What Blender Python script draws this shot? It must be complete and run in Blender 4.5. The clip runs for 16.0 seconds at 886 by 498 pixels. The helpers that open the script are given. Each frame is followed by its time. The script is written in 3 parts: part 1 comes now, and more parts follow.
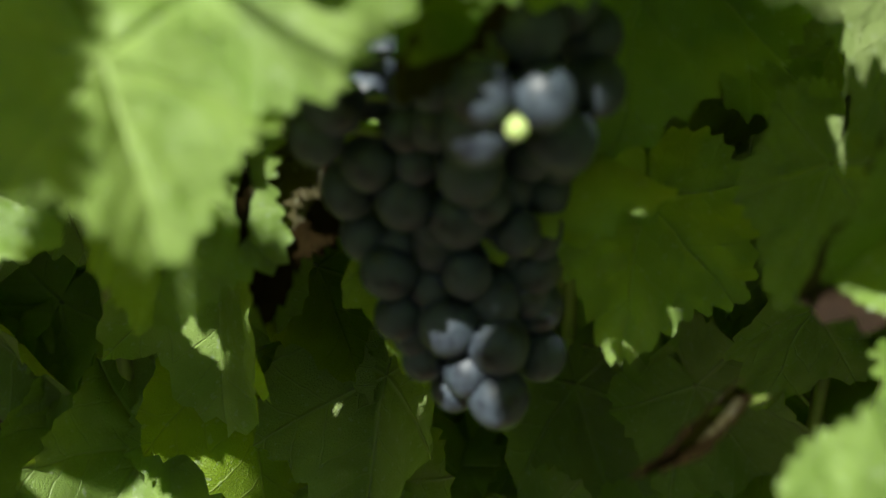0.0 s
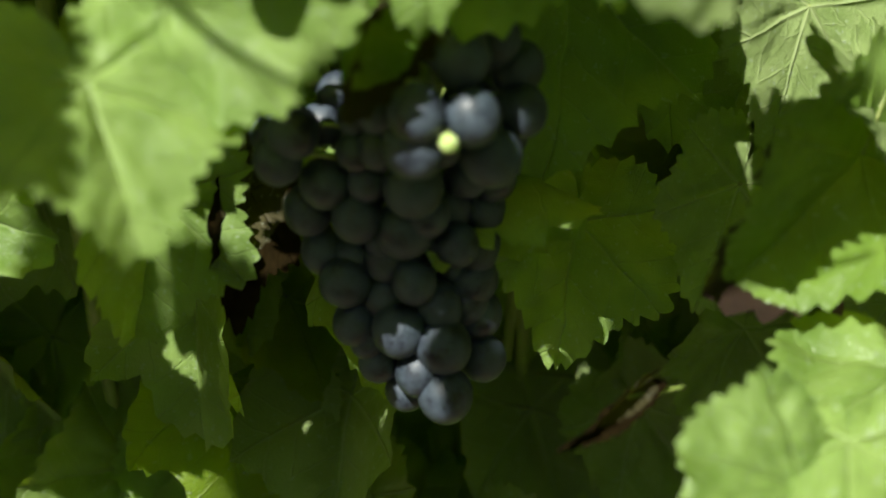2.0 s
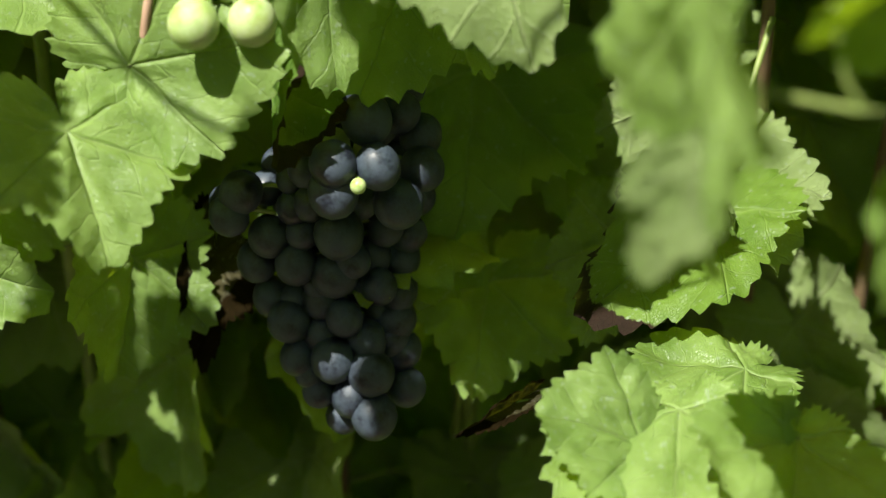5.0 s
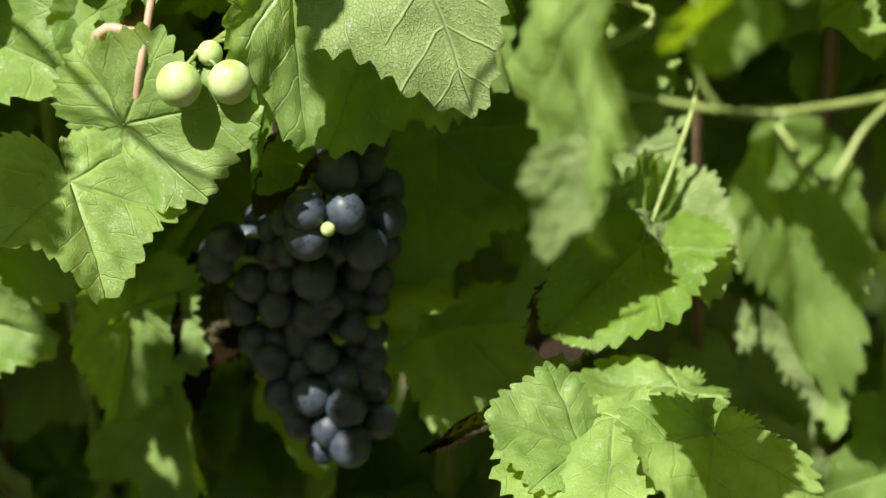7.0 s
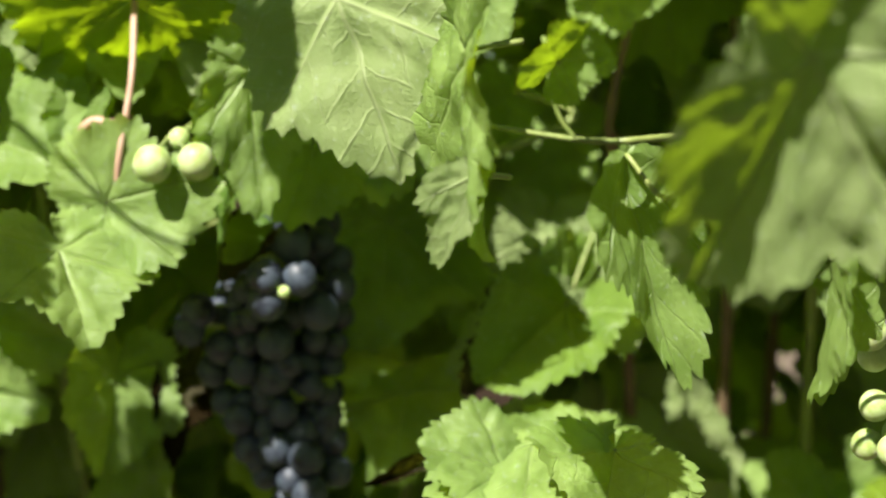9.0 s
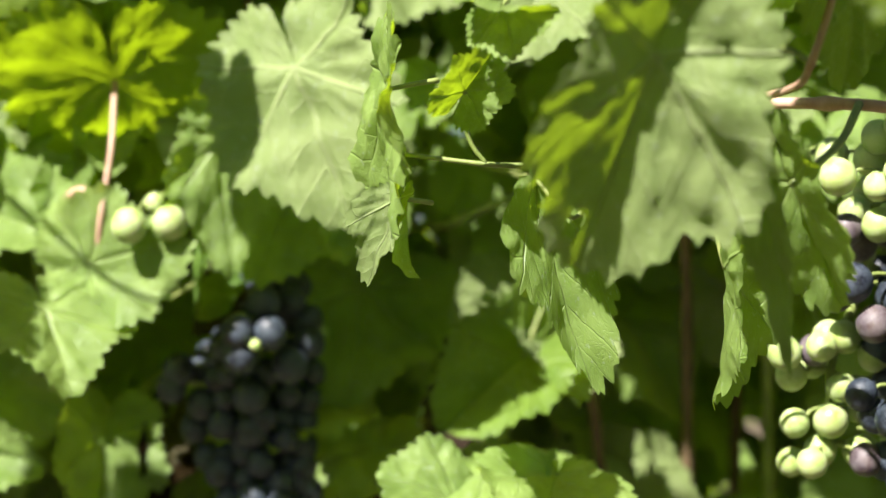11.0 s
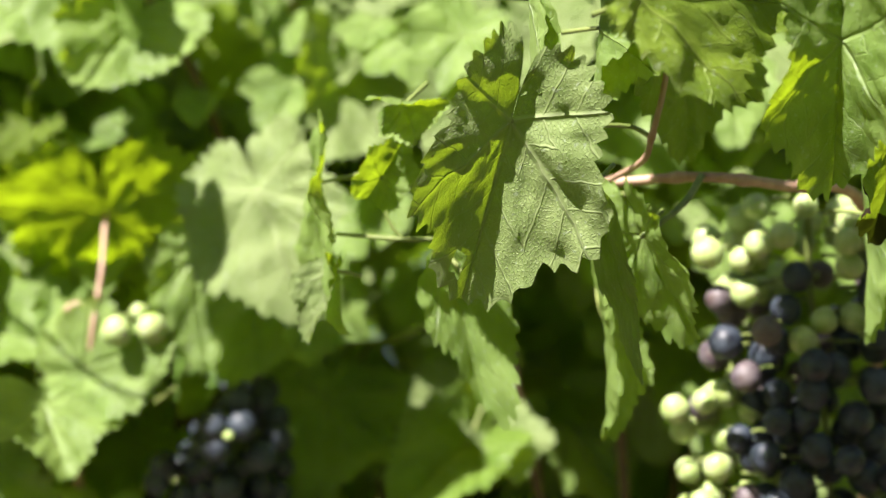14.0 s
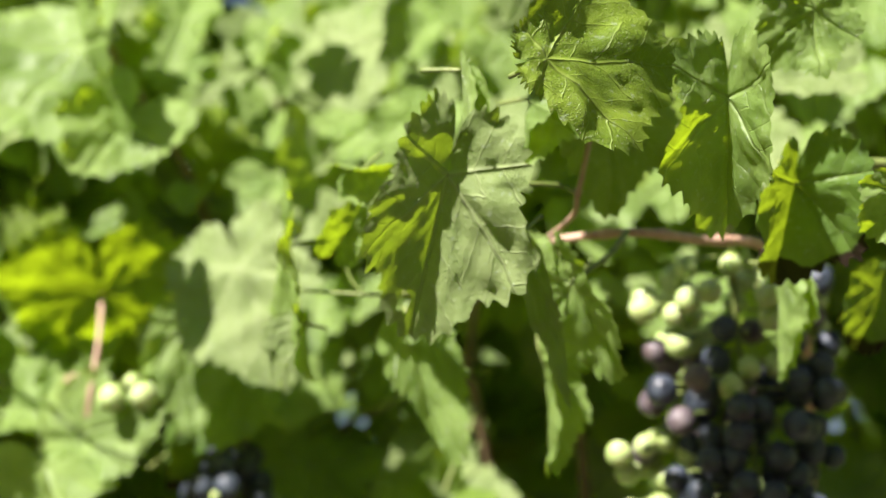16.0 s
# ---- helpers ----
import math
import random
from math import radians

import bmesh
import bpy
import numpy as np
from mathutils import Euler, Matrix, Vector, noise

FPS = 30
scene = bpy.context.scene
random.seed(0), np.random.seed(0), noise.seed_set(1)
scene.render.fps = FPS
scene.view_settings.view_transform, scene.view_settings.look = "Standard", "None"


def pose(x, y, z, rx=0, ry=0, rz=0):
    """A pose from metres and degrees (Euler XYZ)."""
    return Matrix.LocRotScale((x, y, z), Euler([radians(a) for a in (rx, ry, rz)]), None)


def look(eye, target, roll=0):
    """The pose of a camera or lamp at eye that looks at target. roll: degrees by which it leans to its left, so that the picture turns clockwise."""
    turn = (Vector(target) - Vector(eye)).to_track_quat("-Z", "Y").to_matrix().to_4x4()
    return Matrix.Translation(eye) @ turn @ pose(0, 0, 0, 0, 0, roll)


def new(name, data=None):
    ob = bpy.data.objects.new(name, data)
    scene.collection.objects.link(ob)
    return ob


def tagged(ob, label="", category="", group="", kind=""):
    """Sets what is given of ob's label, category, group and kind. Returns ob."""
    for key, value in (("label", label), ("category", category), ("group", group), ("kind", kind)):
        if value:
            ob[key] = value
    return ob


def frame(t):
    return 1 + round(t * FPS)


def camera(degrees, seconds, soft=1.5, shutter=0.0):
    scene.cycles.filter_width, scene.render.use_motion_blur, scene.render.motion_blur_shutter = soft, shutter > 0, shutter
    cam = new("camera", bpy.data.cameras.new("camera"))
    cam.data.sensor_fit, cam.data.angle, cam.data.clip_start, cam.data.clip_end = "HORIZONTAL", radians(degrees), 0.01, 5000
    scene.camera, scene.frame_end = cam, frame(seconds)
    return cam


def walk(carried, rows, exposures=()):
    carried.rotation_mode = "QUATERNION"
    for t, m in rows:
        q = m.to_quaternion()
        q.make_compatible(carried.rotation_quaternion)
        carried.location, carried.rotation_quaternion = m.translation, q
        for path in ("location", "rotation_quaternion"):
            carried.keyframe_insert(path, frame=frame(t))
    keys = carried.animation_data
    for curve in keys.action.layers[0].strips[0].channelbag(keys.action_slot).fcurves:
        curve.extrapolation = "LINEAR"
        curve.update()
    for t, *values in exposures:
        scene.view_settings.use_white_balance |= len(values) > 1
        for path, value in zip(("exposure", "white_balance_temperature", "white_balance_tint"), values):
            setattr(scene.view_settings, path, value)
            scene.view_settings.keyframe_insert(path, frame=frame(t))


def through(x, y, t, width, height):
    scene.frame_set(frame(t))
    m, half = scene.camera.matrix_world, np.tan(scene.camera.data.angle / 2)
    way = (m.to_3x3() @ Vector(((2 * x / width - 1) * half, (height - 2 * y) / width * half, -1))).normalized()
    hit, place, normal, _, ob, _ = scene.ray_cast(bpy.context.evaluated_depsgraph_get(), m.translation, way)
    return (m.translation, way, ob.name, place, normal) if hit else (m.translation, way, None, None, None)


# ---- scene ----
cam = camera(30.0, 16.0)
PATH = [
    (0, (-0.016, -0.451, 1.221), (0.062, 1.365, 0.386), 4.6),
    (0.5, (-0.012, -0.467, 1.219), (0.068, 1.363, 0.417), 4.5),
    (1, (-0.011, -0.481, 1.223), (0.076, 1.353, 0.431), 4.3),
    (1.5, (-0.009, -0.497, 1.221), (0.085, 1.35, 0.459), 4.3),
    (2, (-0.003, -0.52, 1.223), (0.081, 1.34, 0.491), 3.7),
    (2.5, (0.006, -0.546, 1.219), (0.077, 1.332, 0.536), 3.4),
    (3, (0.015, -0.572, 1.217), (0.072, 1.322, 0.576), 3.0),
    (3.5, (0.018, -0.597, 1.214), (0.079, 1.311, 0.615), 2.6),
    (4, (0.026, -0.618, 1.208), (0.073, 1.303, 0.653), 2.5),
    (6.5, (0.058, -0.723, 1.182), (0.07, 1.245, 0.822), 1.1),
    (7, (0.065, -0.744, 1.175), (0.071, 1.23, 0.858), 0.7),
    (7.5, (0.077, -0.768, 1.167), (0.069, 1.213, 0.895), 0.4),
    (8, (0.082, -0.797, 1.158), (0.08, 1.191, 0.938), 0.1),
    (8.5, (0.093, -0.827, 1.143), (0.082, 1.167, 0.99), -0.3),
    (9, (0.1, -0.854, 1.133), (0.09, 1.143, 1.03), -0.5),
    (11.5, (0.152, -0.931, 1.074), (0.086, 1.064, 1.19), -2.3),
    (12, (0.158, -0.952, 1.063), (0.092, 1.041, 1.22), -2.6),
    (12.5, (0.165, -0.973, 1.05), (0.101, 1.016, 1.252), -2.9),
    (13, (0.172, -0.996, 1.035), (0.108, 0.987, 1.285), -3.2),
    (13.5, (0.179, -1.021, 1.019), (0.117, 0.956, 1.317), -3.4),
    (14, (0.185, -1.038, 1.007), (0.123, 0.933, 1.342), -3.7),
    (14.5, (0.193, -1.057, 0.992), (0.129, 0.906, 1.37), -3.9),
    (15, (0.198, -1.074, 0.979), (0.135, 0.881, 1.393), -4.1),
    (15.5, (0.205, -1.092, 0.964), (0.142, 0.854, 1.418), -4.3),
    (16, (0.214, -1.116, 0.947), (0.149, 0.82, 1.446), -4.5),
]
walk(cam, [(t, look(eye, target, roll)) for t, eye, target, roll in PATH], exposures=((0.0, 1.20, 6500, 3.0), (5.0, 1.27, 6500, 5.0), (9.0, 1.56, 6500, 11.0), (12.0, 1.82, 6450, 16.0), (16.0, 1.78, 6450, 18.0)))

# ---- lens, world, sun ----
cam.data.dof.use_dof = True
cam.data.dof.focus_distance = 0.65
cam.data.dof.aperture_fstop = 6.4

SUN_FROM = Vector((-0.34, -0.58, 0.74)).normalized()
world = bpy.data.worlds.new("sky")
scene.world = world
world.use_nodes = True
sky = world.node_tree.nodes.new("ShaderNodeTexSky")
sky.sky_type = "NISHITA"
sky.sun_disc = False
sky.sun_elevation = math.asin(SUN_FROM.z)
sky.sun_rotation = math.atan2(SUN_FROM.x, SUN_FROM.y)
backdrop = world.node_tree.nodes["Background"]
backdrop.inputs["Strength"].default_value = 0.020
world.node_tree.links.new(sky.outputs["Color"], backdrop.inputs["Color"])

sun_data = bpy.data.lights.new("sun", "SUN")
sun_data.energy, sun_data.angle, sun_data.color = 5.0, radians(0.53), (1.0, 0.95, 0.86)
sun = new("sun", sun_data)
sun.matrix_basis = look(SUN_FROM * 6, (0, 0, 0))


# ---- materials ----
class Nodes:
    """A small writer of shader nodes."""

    def __init__(self, name):
        self.material = bpy.data.materials.new(name)
        self.material.use_nodes = True
        self.tree = self.material.node_tree
        self.surface = self.tree.nodes["Principled BSDF"]
        self.output = self.tree.nodes["Material Output"]

    def put(self, socket, value):
        if isinstance(value, bpy.types.NodeSocket):
            self.tree.links.new(value, socket)
        else:
            socket.default_value = value

    def math(self, kind, a, b=0.0):
        n = self.tree.nodes.new("ShaderNodeMath")
        n.operation = kind
        self.put(n.inputs[0], a)
        self.put(n.inputs[1], b)
        return n.outputs[0]

    def ramp(self, value, low, high, to_low=0.0, to_high=1.0):
        n = self.tree.nodes.new("ShaderNodeMapRange")
        n.interpolation_type = "SMOOTHSTEP"
        for k, v in enumerate((value, low, high, to_low, to_high)):
            self.put(n.inputs[k], v)
        return n.outputs[0]

    def mix(self, factor, a, b):
        n = self.tree.nodes.new("ShaderNodeMix")
        n.data_type = "RGBA"
        self.put(n.inputs[0], factor)
        self.put(n.inputs[6], a)
        self.put(n.inputs[7], b)
        return n.outputs[2]

    def noise(self, where, scale, detail=3.0, rough=0.55):
        n = self.tree.nodes.new("ShaderNodeTexNoise")
        self.put(n.inputs["Vector"], where)
        self.put(n.inputs["Scale"], scale)
        self.put(n.inputs["Detail"], detail)
        self.put(n.inputs["Roughness"], rough)
        return n.outputs[0]

    def cells(self, where, scale, feature="DISTANCE_TO_EDGE"):
        n = self.tree.nodes.new("ShaderNodeTexVoronoi")
        n.feature = feature
        self.put(n.inputs["Vector"], where)
        self.put(n.inputs["Scale"], scale)
        return n.outputs[0]

    def shifted(self, where):
        """The place, moved by a random amount for each object."""
        info = self.tree.nodes.new("ShaderNodeObjectInfo")
        n = self.tree.nodes.new("ShaderNodeVectorMath")
        n.operation = "MULTIPLY_ADD"
        self.put(n.inputs[0], info.outputs["Random"])
        n.inputs[1].default_value = (37.0, 19.0, 53.0)
        self.put(n.inputs[2], where)
        return n.outputs[0], info.outputs["Random"]

    def coords(self, kind="Object"):
        return self.tree.nodes.new("ShaderNodeTexCoord").outputs[kind]

    def bump(self, height, strength, distance):
        n = self.tree.nodes.new("ShaderNodeBump")
        n.inputs["Strength"].default_value = strength
        n.inputs["Distance"].default_value = distance
        self.put(n.inputs["Height"], height)
        return n.outputs[0]


def leaf_material(name, dark, light, vein, through_tint, through_share, relief, brown=0.0, brown_reach=2.0, gloss=0.42):
    """A vine leaf: branching veins laid out from its flat coordinates, blistered skin, light shining through."""
    w = Nodes(name)
    uv = w.tree.nodes.new("ShaderNodeUVMap")
    uv.uv_map = "flat"
    where = uv.outputs[0]
    split = w.tree.nodes.new("ShaderNodeSeparateXYZ")
    w.put(split.inputs[0], where)
    x, y = split.outputs[0], split.outputs[1]
    angle = w.math("ABSOLUTE", w.math("ARCTAN2", x, y))
    reach = w.math("SQRT", w.math("ADD", w.math("MULTIPLY", x, x), w.math("MULTIPLY", y, y)))
    off = w.math("ABSOLUTE", w.math("SUBTRACT", angle, 0.0))
    for a in (0.93, 1.92):
        off = w.math("MINIMUM", off, w.math("ABSOLUTE", w.math("SUBTRACT", angle, a)))
    across = w.math("MULTIPLY", reach, w.math("SINE", off))
    along = w.math("MULTIPLY", reach, w.math("COSINE", off))
    main_width = w.ramp(reach, 0.0, 0.9, 0.022, 0.008)
    main_vein = w.math("SUBTRACT", 1.0, w.math("SMOOTH_MIN", w.math("DIVIDE", across, main_width), 1.0))
    main_vein = w.math("MAXIMUM", main_vein, 0.0)
    wiggle = w.math("MULTIPLY", w.noise(where, 5.0, 2.0), 0.09)
    side = w.math("PINGPONG", w.math("MULTIPLY", w.math("ADD", w.math("SUBTRACT", along, w.math("MULTIPLY", across, 0.75)), wiggle), 5.0), 0.5)
    side_vein = w.ramp(side, 0.01, 0.05, 1.0, 0.0)
    net = w.cells(where, 52.0)
    net_vein = w.ramp(net, 0.0, 0.12, 1.0, 0.0)
    blister = w.math("MULTIPLY", w.ramp(side, 0.0, 0.5, 0.0, 1.0), w.ramp(reach, 0.05, 0.35))
    veins = w.math("MAXIMUM", main_vein, w.math("MULTIPLY", side_vein, 0.5))
    veins = w.math("MAXIMUM", veins, w.math("MULTIPLY", net_vein, 0.2 if relief > 0 else 0.16))
    place, chance = w.shifted(where)
    patches = w.ramp(w.noise(place, 2.4, 4.0), 0.32, 0.68)
    tone = w.math("ADD", w.math("MULTIPLY", patches, 0.65), w.math("MULTIPLY", chance, 0.35))
    colour = w.mix(tone, (*dark, 1), (*light, 1))
    colour = w.mix(w.math("MULTIPLY", veins, 0.8 if relief > 0 else 0.6), colour, (*vein, 1))
    speck = w.ramp(w.noise(place, 38.0, 2.0), 0.70, 0.78)
    colour = w.mix(w.math("MULTIPLY", speck, 0.3), colour, (0.16, 0.11, 0.04, 1))
    residue = w.ramp(w.noise(place, 24.0, 1.0), 0.66, 0.72)
    colour = w.mix(w.math("MULTIPLY", residue, 0.3), colour, (0.42, 0.48, 0.40, 1))
    share = through_share
    rough, shiny = w.ramp(w.noise(place, 16.0), 0.3, 0.7, gloss - 0.04, gloss + 0.18), 0.4
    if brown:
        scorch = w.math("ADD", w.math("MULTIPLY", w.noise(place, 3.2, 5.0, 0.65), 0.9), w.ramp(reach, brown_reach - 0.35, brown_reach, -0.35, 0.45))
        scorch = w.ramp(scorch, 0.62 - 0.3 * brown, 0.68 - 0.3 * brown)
        # fully dry leaves get a deeper brown that includes the shade they hang in
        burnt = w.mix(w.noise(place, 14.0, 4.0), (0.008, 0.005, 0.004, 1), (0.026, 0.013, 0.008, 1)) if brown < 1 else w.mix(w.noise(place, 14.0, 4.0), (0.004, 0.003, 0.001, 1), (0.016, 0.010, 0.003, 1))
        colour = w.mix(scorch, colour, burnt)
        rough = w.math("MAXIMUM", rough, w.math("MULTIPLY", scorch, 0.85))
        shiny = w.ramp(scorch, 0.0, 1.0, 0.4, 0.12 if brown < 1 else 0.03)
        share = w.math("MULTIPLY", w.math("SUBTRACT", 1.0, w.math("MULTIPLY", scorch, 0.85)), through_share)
    height = w.math("ADD", w.math("MULTIPLY", veins, relief), w.math("MULTIPLY", blister, -0.2 * relief))
    height = w.math("ADD", height, w.math("MULTIPLY", w.noise(place, 30.0, 3.0), 0.35))
    normal = w.bump(height, 0.8 if relief > 0 else 0.7, 0.0014)
    w.put(w.surface.inputs["Base Color"], colour)
    w.put(w.surface.inputs["Roughness"], rough)
    w.put(w.surface.inputs["Specular IOR Level"], shiny)
    w.put(w.surface.inputs["Normal"], normal)
    shine = w.tree.nodes.new("ShaderNodeBsdfTranslucent")
    w.put(shine.inputs["Color"], w.mix(w.math("MULTIPLY", veins, 0.45), w.mix(tone, (*[c * 0.75 for c in through_tint], 1), (*through_tint, 1)), (*[c * 0.45 for c in through_tint], 1)))
    w.put(shine.inputs["Normal"], normal)
    both = w.tree.nodes.new("ShaderNodeMixShader")
    w.put(both.inputs[0], share)
    w.put(both.inputs[1], w.surface.outputs[0])
    w.put(both.inputs[2], shine.outputs[0])
    w.put(w.output.inputs["Surface"], both.outputs[0])
    return w.material


def berry_material(name, skin, skin_alt, bloom, bloom_share, through=0.0):
    """A grape's skin under a patchy, rubbed, dusty bloom."""
    w = Nodes(name)
    place, chance = w.shifted(w.coords())
    big = w.noise(place, 1.1, 3.0)
    fine = w.noise(place, 7.0, 5.0, 0.7)
    scratch = w.ramp(w.cells(place, 3.4), 0.0, 0.035, 1.0, 0.0)
    dust = w.math("ADD", w.math("MULTIPLY", big, 0.9), w.math("MULTIPLY", fine, 0.55))
    dust = w.ramp(dust, 0.48, 0.88, 0.06, 1.0)
    dust = w.math("MULTIPLY", dust, w.math("SUBTRACT", 1.0, w.math("MULTIPLY", w.math("MULTIPLY", scratch, w.ramp(fine, 0.5, 0.6)), 0.8)))
    under = w.mix(w.ramp(w.noise(place, 0.8), 0.4, 0.62), (*skin, 1), (*skin_alt, 1))
    under = w.mix(w.math("MULTIPLY", chance, 0.3), under, (*[c * 0.6 for c in skin], 1))
    w.put(w.surface.inputs["Base Color"], w.mix(w.math("MULTIPLY", dust, bloom_share), under, (*bloom, 1)))
    w.put(w.surface.inputs["Roughness"], w.ramp(dust, 0.0, 1.0, 0.3, 0.62))
    w.put(w.surface.inputs["Specular IOR Level"], 0.45)
    if through:
        w.put(w.surface.inputs["Subsurface Weight"], through)
        w.put(w.surface.inputs["Subsurface Radius"], (0.6, 0.8, 0.25))
        w.put(w.surface.inputs["Subsurface Scale"], 0.006)
    w.put(w.surface.inputs["Normal"], w.bump(fine, 0.12, 0.0004))
    return w.material


def bark_material(name, dark, light, scale, rough=0.6, stretch=0.25):
    w = Nodes(name)
    n = w.tree.nodes.new("ShaderNodeMapping")
    n.inputs["Scale"].default_value = (1, 1, stretch)
    w.put(n.inputs["Vector"], w.coords())
    grain = w.noise(n.outputs[0], scale, 5.0, 0.65)
    blotch = w.noise(w.coords(), scale * 0.13, 3.0)
    mixed = w.math("ADD", w.math("MULTIPLY", grain, 0.5), w.math("MULTIPLY", blotch, 0.6))
    w.put(w.surface.inputs["Base Color"], w.mix(w.ramp(mixed, 0.35, 0.75), (*dark, 1), (*light, 1)))
    w.put(w.surface.inputs["Roughness"], rough)
    w.put(w.surface.inputs["Normal"], w.bump(grain, 0.4, 0.001))
    return w.material


LEAF_MATERIALS = {
    "up": leaf_material("leaf_green", (0.092, 0.165, 0.026), (0.245, 0.352, 0.098), (0.32, 0.43, 0.15), (0.52, 0.74, 0.014), 0.42, -1.0),
    "low": leaf_material("leaf_pale_underside", (0.160, 0.232, 0.066), (0.240, 0.308, 0.118), (0.36, 0.43, 0.20), (0.38, 0.57, 0.015), 0.36, 1.25, gloss=0.6),
    "gold": leaf_material("leaf_yellow_green", (0.130, 0.210, 0.012), (0.210, 0.310, 0.022), (0.32, 0.42, 0.09), (0.43, 0.60, 0.008), 0.60, 1.0),
    "lime": leaf_material("leaf_lime_green", (0.110, 0.190, 0.014), (0.200, 0.290, 0.026), (0.32, 0.42, 0.09), (0.30, 0.43, 0.012), 0.42, 1.0),
    "edge": leaf_material("leaf_scorched_edge", (0.050, 0.115, 0.014), (0.120, 0.220, 0.030), (0.24, 0.33, 0.09), (0.34, 0.48, 0.012), 0.44, -1.0, 0.34, 0.86),
    "tip": leaf_material("leaf_purple_tip", (0.085, 0.160, 0.018), (0.170, 0.270, 0.040), (0.25, 0.36, 0.09), (0.40, 0.55, 0.015), 0.42, -1.0, 0.16, 1.0),
    # dry brown, darkened in its colour to stand for shade
    "dry": leaf_material("leaf_dry_brown_shaded", (0.022, 0.020, 0.005), (0.045, 0.038, 0.010), (0.04, 0.03, 0.012), (0.12, 0.12, 0.005), 0.25, -1.0, 1.1, 0.7, gloss=0.65),
}
DARK_BERRY = berry_material("dark_berry_skin", (0.004, 0.005, 0.009), (0.008, 0.007, 0.013), (0.21, 0.29, 0.39), 0.17)
MAUVE_BERRY = berry_material("mauve_berry_skin", (0.035, 0.018, 0.026), (0.075, 0.045, 0.04), (0.24, 0.22, 0.24), 0.40)
GREEN_BERRY = berry_material("green_berry_skin", (0.25, 0.36, 0.07), (0.34, 0.42, 0.12), (0.55, 0.60, 0.42), 0.38, 0.5)
CANE_PINK = bark_material("pink_tan_cane", (0.30, 0.17, 0.11), (0.50, 0.34, 0.24), 260.0, 0.5)
CANE_GREEN = bark_material("green_cane", (0.10, 0.15, 0.03), (0.24, 0.28, 0.08), 220.0, 0.5)
CANE_BROWN = bark_material("brown_cane", (0.07, 0.045, 0.025), (0.17, 0.11, 0.06), 160.0, 0.7)
OLD_WOOD = bark_material("old_vine_wood", (0.035, 0.026, 0.02), (0.13, 0.10, 0.075), 60.0, 0.85, 0.12)
SOIL = bark_material("dry_soil", (0.07, 0.05, 0.032), (0.16, 0.12, 0.08), 9.0, 0.95, 1.0)


# ---- helpers ----
def turned_in(ob):
    """The world pose of an object, worked out from its parents."""
    m = ob.matrix_basis.copy()
    while ob.parent:
        m = ob.parent.matrix_basis @ ob.matrix_parent_inverse @ m
        ob = ob.parent
    return m


def part(name, mesh, material, parent, label="", basis=None):
    """One mesh as a part of a thing; its pose is given in the world."""
    if isinstance(mesh, bmesh.types.BMesh):
        data = bpy.data.meshes.new(name)
        mesh.to_mesh(data)
        mesh.free()
        mesh = data
    if material and not mesh.materials:
        mesh.materials.append(material)
    ob = new(name, mesh)
    ob.parent = parent
    ob.matrix_parent_inverse = turned_in(parent).inverted()
    if basis is not None:
        ob.matrix_basis = basis
    if label:
        tagged(ob, label)
    return ob


def thing(name, place, label, category, group=""):
    ob = new(name)
    ob.empty_display_size = 0.02
    ob.matrix_basis = Matrix.Translation(place)
    return tagged(ob, label, category, group)


def smooth_line(points, steps=6):
    """A rounded line through the points."""
    p = [Vector(q) for q in points]
    p = [p[0] * 2 - p[1], *p, p[-1] * 2 - p[-2]]
    line = []
    for a, b, c, d in zip(p, p[1:], p[2:], p[3:]):
        for k in range(steps):
            u = k / steps
            line.append(0.5 * (2 * b + (c - a) * u + (2 * a - 5 * b + 4 * c - d) * u * u + (3 * b - a - 3 * c + d) * u ** 3))
    return [*line, p[-2]]


def tube(points, thick, thin, sides=9, steps=6, knots=0, knot=1.35, rough=0.0):
    """A tapering, rounded stalk with swollen joints."""
    line = smooth_line(points, steps)
    bm = bmesh.new()
    rings, last = [], len(line) - 1
    side = Vector((0, 0, 1))
    for k, at in enumerate(line):
        ahead = (line[min(k + 1, last)] - line[max(k - 1, 0)]).normalized()
        side = side - ahead * side.dot(ahead)
        if side.length < 1e-4:
            side = ahead.orthogonal()
        side.normalize()
        other = ahead.cross(side)
        r = thick + (thin - thick) * k / last
        if knots and k % max(1, last // knots) == 0:
            r *= knot
        ring = []
        for j in range(sides):
            a = 2 * math.pi * j / sides
            wob = 1 + rough * noise.noise(at * 90 + Vector((a, 0, 0)))
            ring.append(bm.verts.new(at + (side * math.cos(a) + other * math.sin(a)) * r * wob))
        rings.append(ring)
    for one, two in zip(rings, rings[1:]):
        for j in range(sides):
            bm.faces.new((one[j], one[(j + 1) % sides], two[(j + 1) % sides], two[j]))
    bm.faces.new(rings[0][::-1])
    bm.faces.new(rings[-1])
    for f in bm.faces:
        f.smooth = True
    return bm


LEAF_ANGLES = (0, 8, 20, 31, 37, 46, 55, 66, 80, 90, 99, 110, 122, 140, 158, 172, 180)
LEAF_REACH = (1.0, 0.96, 0.865, 0.79, 0.775, 0.81, 0.85, 0.79, 0.69, 0.655, 0.68, 0.71, 0.68, 0.61, 0.55, 0.42, 0.10)


